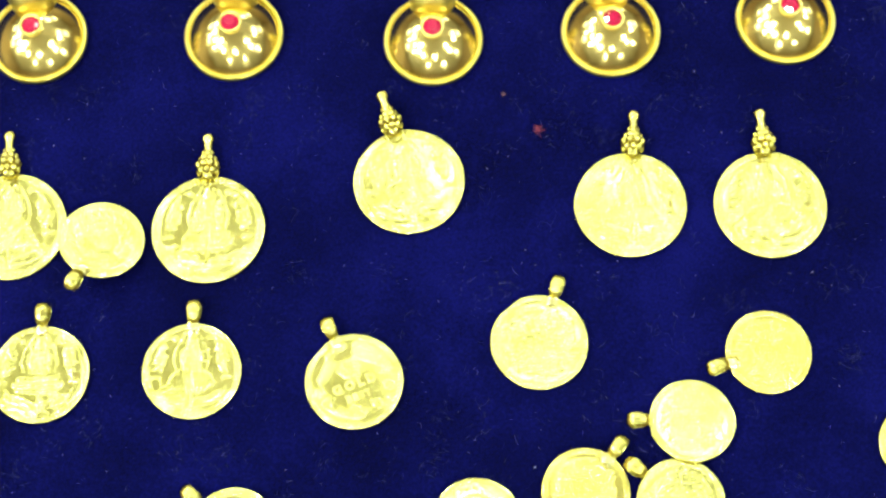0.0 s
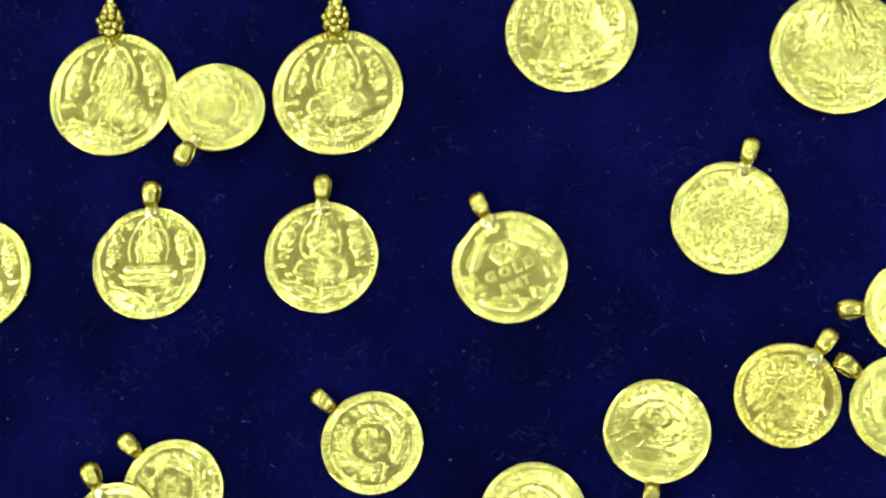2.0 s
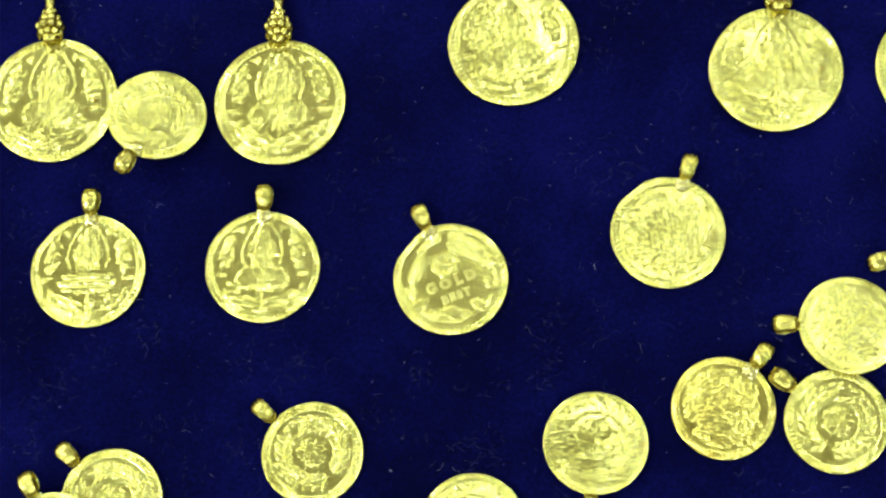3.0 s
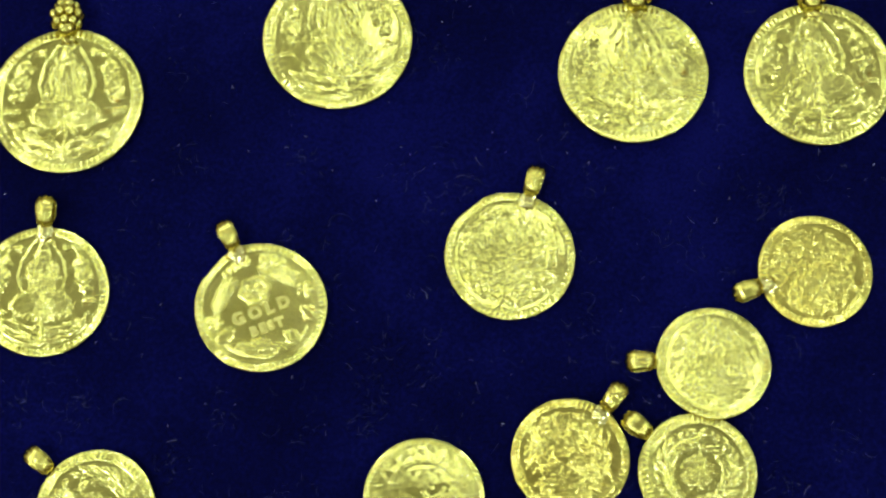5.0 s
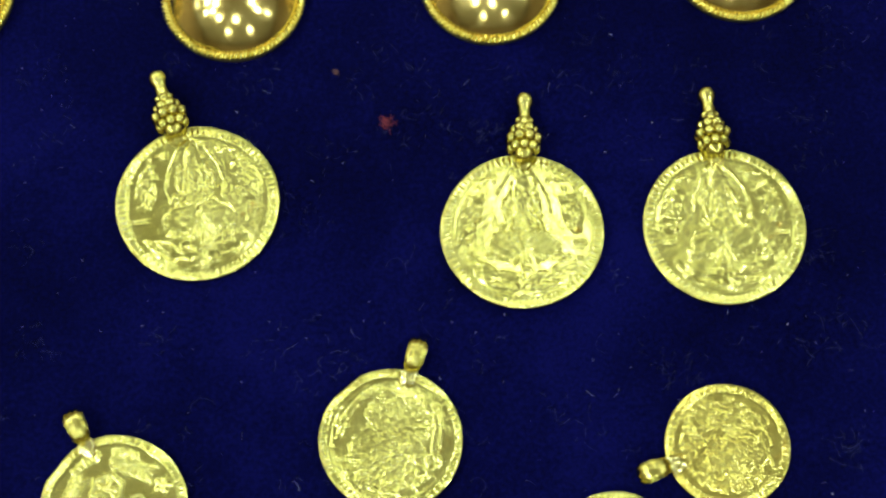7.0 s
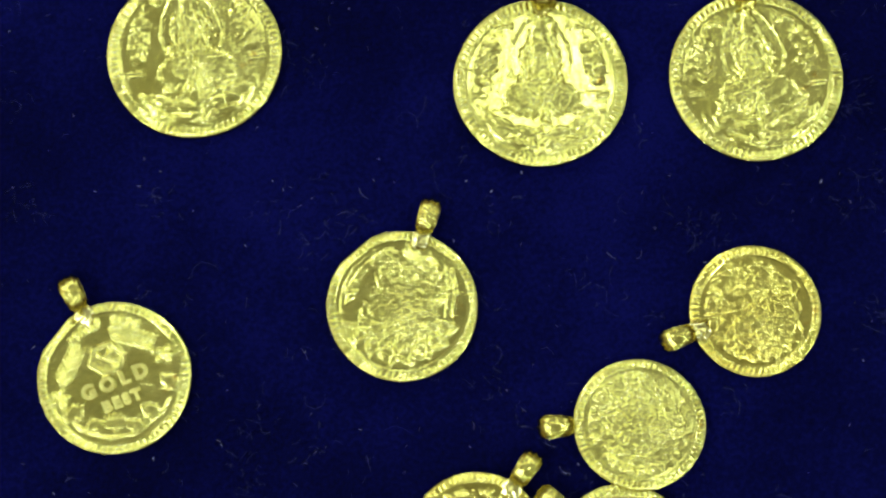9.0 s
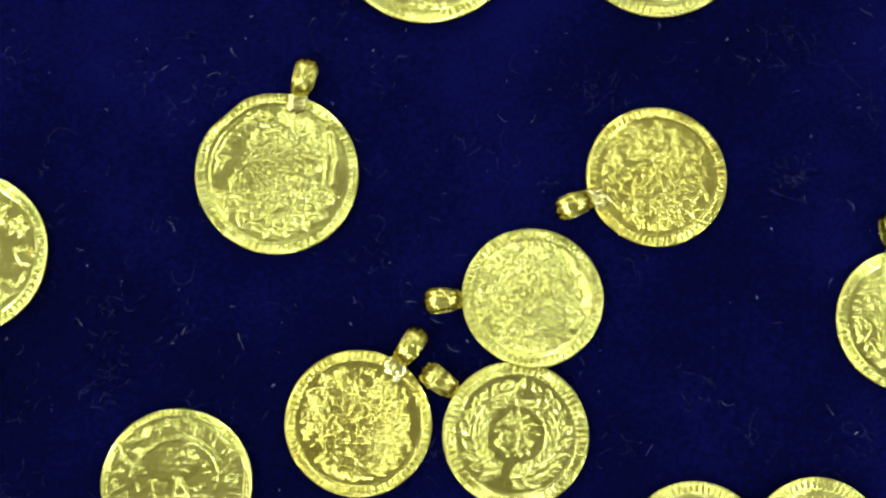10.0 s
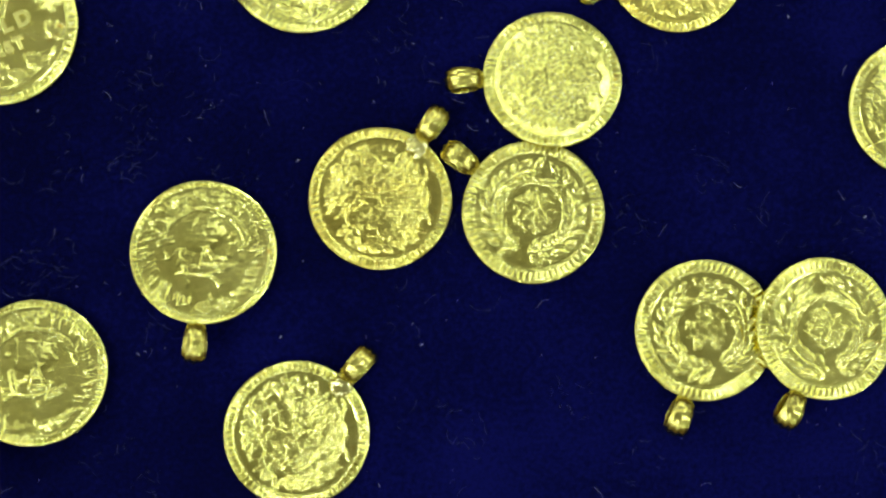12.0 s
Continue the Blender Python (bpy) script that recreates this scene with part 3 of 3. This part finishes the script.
# ---- the velvet pad ----
def velvet_pad():
    bm = bmesh.new()
    nx, ny = 120, 96
    x0, x1, y0, y1 = -0.135, 0.145, -0.135, 0.085
    bmesh.ops.create_grid(bm, x_segments=nx, y_segments=ny, size=0.5)
    bmesh.ops.recalc_face_normals(bm, faces=bm.faces)
    for v in bm.verts:
        v.co.x, v.co.y = x0 + (v.co.x + 0.5) * (x1 - x0), y0 + (v.co.y + 0.5) * (y1 - y0)
        v.co.z = 0.00015 * noise.noise(Vector((v.co.x * 60, v.co.y * 60, 1.0))) - 0.0001
    edge = [e for e in bm.edges if e.is_boundary]
    side = bmesh.ops.extrude_edge_only(bm, edges=edge)
    low = [g for g in side["geom"] if isinstance(g, bmesh.types.BMVert)]
    for v in low:
        v.co.z = -0.0118
    bmesh.ops.recalc_face_normals(bm, faces=bm.faces)
    return bm


pad = tagged(new("velvet_pad"), "dark navy blue velvet jewellery display pad with lint", "display pad")
part("velvet_cover", velvet_pad(), VELVET, pad, "navy blue velvet")
part("board", box(-0.134, 0.144, -0.134, 0.084, -0.012, -0.003, 0.001), COUNTER_WOOD, pad, "stiff board")

# ---- coin pendants ----
mm = 0.001
BIG = dict(beaded=True, ridges=82, rim=0.125, thick=0.0008)
MID = dict(ridges=72, rim=0.115)
WREATH = dict(ridges=68, rim=0.175)
SMALL = dict(ridges=68, rim=0.135)
A_BIG = "large gold coin pendant with a beaded bud bail on blue velvet"
A_MID = "medium gold coin pendant with a loop bail on blue velvet"
A_SMALL = "small gold coin pendant with a loop bail on blue velvet"
A_WREATH = "small gold coin pendant with a leaf wreath on blue velvet"
A_WORN = "small rubbed gold coin pendant with a loop bail on velvet"

coin_pendant(-67.09 * mm, -3.62 * mm, 9.15 * mm, 93, "shrine", A_BIG, tilt=(0, 1.0), **BIG)
coin_pendant(-34.99 * mm, -4.97 * mm, 9.15 * mm, 91, "shrine", A_BIG, tilt=(-0.5, 0), **BIG)
coin_pendant(-2.54 * mm, 2.37 * mm, 9.05 * mm, 106, "shrine", A_BIG, turn=6, tilt=(0.6, 0.6), **BIG)
coin_pendant(33.06 * mm, -2.79 * mm, 9.05 * mm, 85, "shrine", A_BIG, turn=-3, lift=0.2 * mm, tilt=(-1.7, -0.7), **BIG)
coin_pendant(55.47 * mm, -3.29 * mm, 9.07 * mm, 92, "shrine", A_BIG, turn=2, tilt=(0.4, -0.8), **BIG)
coin_pendant(87.01 * mm, -2.81 * mm, 9.07 * mm, 90, "shrine", A_BIG, **BIG)

coin_pendant(-85.61 * mm, -29.13 * mm, 8.0 * mm, 90, "shrine_banded", A_MID, **MID)
coin_pendant(-60.92 * mm, -28.38 * mm, 7.9 * mm, 89, "shrine_banded", A_MID, flat_at=140, **MID)
coin_pendant(-37.03 * mm, -28.45 * mm, 7.78 * mm, 89, "shrine", A_MID, tilt=(-0.5, 0.8), **MID)
crest_coin = coin_pendant(-11.60 * mm, -30.86 * mm, 7.68 * mm, 114, "crest", "gold coin pendant with raised lettering and leaf sprays", flat_at=140, **MID)
coin_pendant(17.48 * mm, -25.27 * mm, 7.68 * mm, 71, "group", A_MID, flat_at=128, turn=-4, **MID)

coin_pendant(-51.89 * mm, -6.91 * mm, 6.8 * mm, 243, "wreath", "small gold wreath coin leaning on a larger coin", lift=1.5 * mm, tilt=(-9, 11), turn=30, **WREATH)
coin_pendant(53.06 * mm, -27.83 * mm, 6.72 * mm, 196, "scroll", A_SMALL, mat=GOLD_WARM, **SMALL)
coin_pendant(40.38 * mm, -38.61 * mm, 6.6 * mm, 179, "scroll", A_SMALL, lift=0.5 * mm, tilt=(-4.3, -0.7), tab=False, **SMALL)
coin_pendant(23.54 * mm, -49.01 * mm, 6.75 * mm, 52, "scroll", A_SMALL, mat=GOLD_WARM, **SMALL)
coin_pendant(37.83 * mm, -51.09 * mm, 6.77 * mm, 141, "wreath", A_WREATH, turn=-20, tilt=(-1.0, 0), lift=0.3 * mm, tab=False, **WREATH)
coin_pendant(-29.99 * mm, -53.78 * mm, 6.75 * mm, 139, "wreath", A_WREATH, turn=40, tab=False, **WREATH)
coin_pendant(6.89 * mm, -53.28 * mm, 6.8 * mm, 263, "worn", A_WORN, lift=0.5 * mm, tilt=(-4.0, 0.6), tab=False, rim=0.09, ridges=84)
coin_pendant(-56.38 * mm, -59.36 * mm, 6.75 * mm, 135, "wreath", A_WREATH, turn=50, tab=False, **WREATH)
coin_pendant(-63.50 * mm, -65.13 * mm, 6.75 * mm, 113, "scroll", "small gold coin pendant overlapping another coin on velvet", lift=1.1 * mm, tilt=(3, -5), **SMALL)
coin_pendant(-9.15 * mm, -63.60 * mm, 6.8 * mm, 238, "worn", A_WORN, lift=0.75 * mm, tilt=(-6.0, 3.6), tab=False, rim=0.10, ridges=84)
coin_pendant(-37.35 * mm, -69.06 * mm, 6.8 * mm, 270, "scroll", A_SMALL, **SMALL)
coin_pendant(14.67 * mm, -70.48 * mm, 6.75 * mm, 45, "scroll", A_SMALL, **SMALL)
coin_pendant(53.39 * mm, -63.05 * mm, 6.68 * mm, 248, "wreath", A_WREATH, turn=15, tab=False, **WREATH)
coin_pendant(64.51 * mm, -63.55 * mm, 6.7 * mm, 240, "wreath", "small gold wreath coin pendant lying over its neighbour", tab=False, turn=5, lift=0.75 * mm, tilt=(0, 4.5), **WREATH)
coin_pendant(75.29 * mm, -43.04 * mm, 6.7 * mm, 93, "scroll", A_SMALL, **SMALL)


# ---- raised lettering on the crest coin ----
def lettering(text, size, raise_by, spread):
    cu = bpy.data.curves.new("lettering", "FONT")
    cu.body, cu.size, cu.extrude, cu.bevel_depth, cu.bevel_resolution = text, size, raise_by, raise_by * 0.9, 3
    cu.offset = 0.00003
    cu.align_x = "CENTER"
    cu.space_character = spread
    tmp = new("lettering", cu)
    me = bpy.data.meshes.new_from_object(tmp.evaluated_get(bpy.context.evaluated_depsgraph_get()))
    bpy.data.objects.remove(tmp)
    me.materials.append(GOLD_FROST)
    return me


for word, size, px, py, spread in (("GOLD", 0.0019, 0.00025, -0.0010, 1.55), ("BEST", 0.0015, 0.0009, -0.0028, 1.35)):
    part("lettering", lettering(word, size, 0.00011, spread), None, crest_coin, "raised gold word", pose(px, py, 0.00072, 0, 0, 20))


# ---- domed gold ear drops with a ruby ----
def rope_rim(radius, wire, twists):
    """Two strands twisted together round a ring."""
    bm = bmesh.new()
    steps, ring = twists * 12, 7
    for strand in range(2):
        loops = []
        for i in range(steps):
            a = 2 * math.pi * i / steps
            ph = twists * a + math.pi * strand
            r, z = radius + wire * 0.55 * math.cos(ph), wire * 0.55 * math.sin(ph)
            c = Vector((math.cos(a), math.sin(a), 0))
            loops.append([bm.verts.new(c * (r + wire * 0.62 * math.cos(2 * math.pi * k / ring)) + Vector((0, 0, z + wire * 0.62 * math.sin(2 * math.pi * k / ring)))) for k in range(ring)])
        for i in range(steps):
            p, q = loops[i], loops[(i + 1) % steps]
            for k in range(ring):
                bm.faces.new((p[k], q[k], q[(k + 1) % ring], p[(k + 1) % ring]))
    bmesh.ops.recalc_face_normals(bm, faces=bm.faces)
    return bm


def faceted(r, depth):
    return lathe([(0, depth), (r * 0.55, depth), (r * 0.9, depth * 0.6), (r, depth * 0.3), (r * 0.8, 0), (0, -0.2 * depth)], 10)


def dome_drop():
    thing = tagged(new("ear_drop"), "polished gold dome ear drop with ruby and rope rim", "earring", "gold dome ear drops")
    R, H = 0.0076, 0.0043
    prof = [(0.0, H + 0.0010)]
    for k in range(1, 19):
        q = k / 18
        prof.append((R * q, 0.0010 + H * (1 - q ** 2.2)))
    prof += [(R * 1.02, 0.0003), (R * 0.9, 0.0), (0, 0.0)]
    part("dome", lathe(prof, 72), GOLD_POLISHED, thing, "mirror-polished gold dome")
    part("flange", lathe([(R, 0.0011), (0.0080, 0.0008), (0.0082, 0.0003), (0.0079, -0.0001), (R * 0.9, -0.0001)], 72), GOLD_ROPE, thing)
    part("rope_rim", rope_rim(0.0079, 0.00042, 46), GOLD_ROPE, thing, "twisted gold rope rim", pose(0, 0, 0.0009))
    bezel = part("bezel", lathe([(0, 0), (0.0017, 0), (0.0018, 0.0004), (0.00195, 0.0012), (0.0019, 0.0014), (0.0016, 0.0013), (0.0015, 0.0008), (0, 0.0008)], 28), GOLD_ROPE, thing, "", pose(0, 0, H + 0.0004))
    part("ruby", faceted(0.00155, 0.0009), RUBY, bezel, "deep pink-red ruby", pose(0, 0, 0.0008), False)
    mount = part("mount", box(-0.0038, 0.0038, 0.0034, 0.0110, 0.0, 0.0080, 0.0026, 6), GOLD_ROPE, thing, "rounded gold stone mount")
    part("clear_stone", faceted(0.0017, 0.0009), CRYSTAL, mount, "clear faceted stone", pose(0, 0.0066, 0.0076), False)
    for k in range(10):
        a = 2 * math.pi * k / 10
        part("prong", BEAD_SMALL, None, mount, "", pose(0.0023 * math.cos(a), 0.0066 + 0.0023 * math.sin(a), 0.0077))
    return thing


drop = dome_drop()
drop.matrix_basis = pose(1.85 * mm, 27.6 * mm, 0)
for dx, dy, turn in ((-64.5, 30.0, 6), (-31.55, 29.5, -4), (31.53, 28.23, 3), (60.8, 29.7, -8), (92.6, 29.65, 0)):
    copy_thing(drop, pose(dx * mm, dy * mm, 0, 0, 0, turn))


# ---- lint and fluff on the velvet ----
def fibre(bm, rng, x, y, length, width, curl):
    a = rng.uniform(0, 2 * math.pi)
    n = 6
    rows = []
    z = 0.0002
    for i in range(n + 1):
        w = width * (1 - 0.5 * i / n)
        d = Vector((-math.sin(a), math.cos(a), 0)) * w
        p = Vector((x, y, z + 0.00012 * math.sin(math.pi * i / n)))
        rows.append((bm.verts.new(p + d), bm.verts.new(p + Vector((0, 0, w))), bm.verts.new(p - d)))
        x, y = x + math.cos(a) * length / n, y + math.sin(a) * length / n
        a += curl * rng.uniform(0.3, 1.0)
    for p, q in zip(rows, rows[1:]):
        bm.faces.new((p[0], q[0], q[1], p[1]))
        bm.faces.new((p[1], q[1], q[2], p[2]))


def lint_field():
    rng = random.Random(11)
    bm = bmesh.new()
    for _ in range(560):
        x, y = rng.uniform(-0.10, 0.105), rng.uniform(-0.085, 0.05)
        if noise.noise(Vector((x * 40, y * 40, 3))) < rng.uniform(-0.5, 0.5):
            continue
        fibre(bm, rng, x, y, rng.uniform(0.0003, 0.0016), rng.uniform(0.000004, 0.000011), rng.choice((-1, 1)) * rng.uniform(0, 0.5))
    for _ in range(800):
        x, y = rng.uniform(-0.10, 0.105), rng.uniform(-0.085, 0.05)
        fibre(bm, rng, x, y, rng.uniform(0.00006, 0.0004) , rng.uniform(0.000006, 0.00003) * rng.choice((0.6, 1.0, 1.0, 1.8)), 0.6)
    return bm


def fuzz_field():
    rng = random.Random(23)
    bm = bmesh.new()
    for _ in range(420):
        cx, cy = rng.uniform(-0.10, 0.105), rng.uniform(-0.085, 0.05)
        for _ in range(rng.randint(3, 14)):
            fibre(bm, rng, cx + rng.gauss(0, 0.0012), cy + rng.gauss(0, 0.0012), rng.uniform(0.0004, 0.0016), rng.uniform(0.000005, 0.000012), rng.choice((-1, 1)) * rng.uniform(0, 0.7))
    for _ in range(150):
        x, y = rng.uniform(-0.10, 0.105), rng.uniform(-0.085, 0.05)
        fibre(bm, rng, x, y, rng.uniform(0.0015, 0.004), rng.uniform(0.000005, 0.00001), rng.choice((-1, 1)) * rng.uniform(0.1, 0.9))
    return bm


tagged(mesh_object("velvet_fuzz", fuzz_field(), FUZZ), "loose tangled blue fibres rubbed up from velvet", "fuzz", kind="stuff")
tagged(mesh_object("lint", lint_field(), LINT), "pale dust and short loose fibres on velvet", "lint", kind="stuff")


def fluff(x, y, size, mat, label, seed):
    rng = random.Random(seed)
    bm = bmesh.new()
    for _ in range(90):
        fibre(bm, rng, x + rng.gauss(0, size * 0.4), y + rng.gauss(0, size * 0.4), size * rng.uniform(0.3, 0.8), size * 0.025, rng.uniform(-0.9, 0.9))
    tagged(mesh_object("fluff", bm, mat), label, "fluff")


fluff(18.75 * mm, 11.2 * mm, 0.0009, RED_FLUFF, "small tuft of red fluff caught on velvet", 3)
fluff(13.3 * mm, 17.6 * mm, 0.0004, TAN_FLUFF, "tiny tan tuft of fluff on velvet", 4)
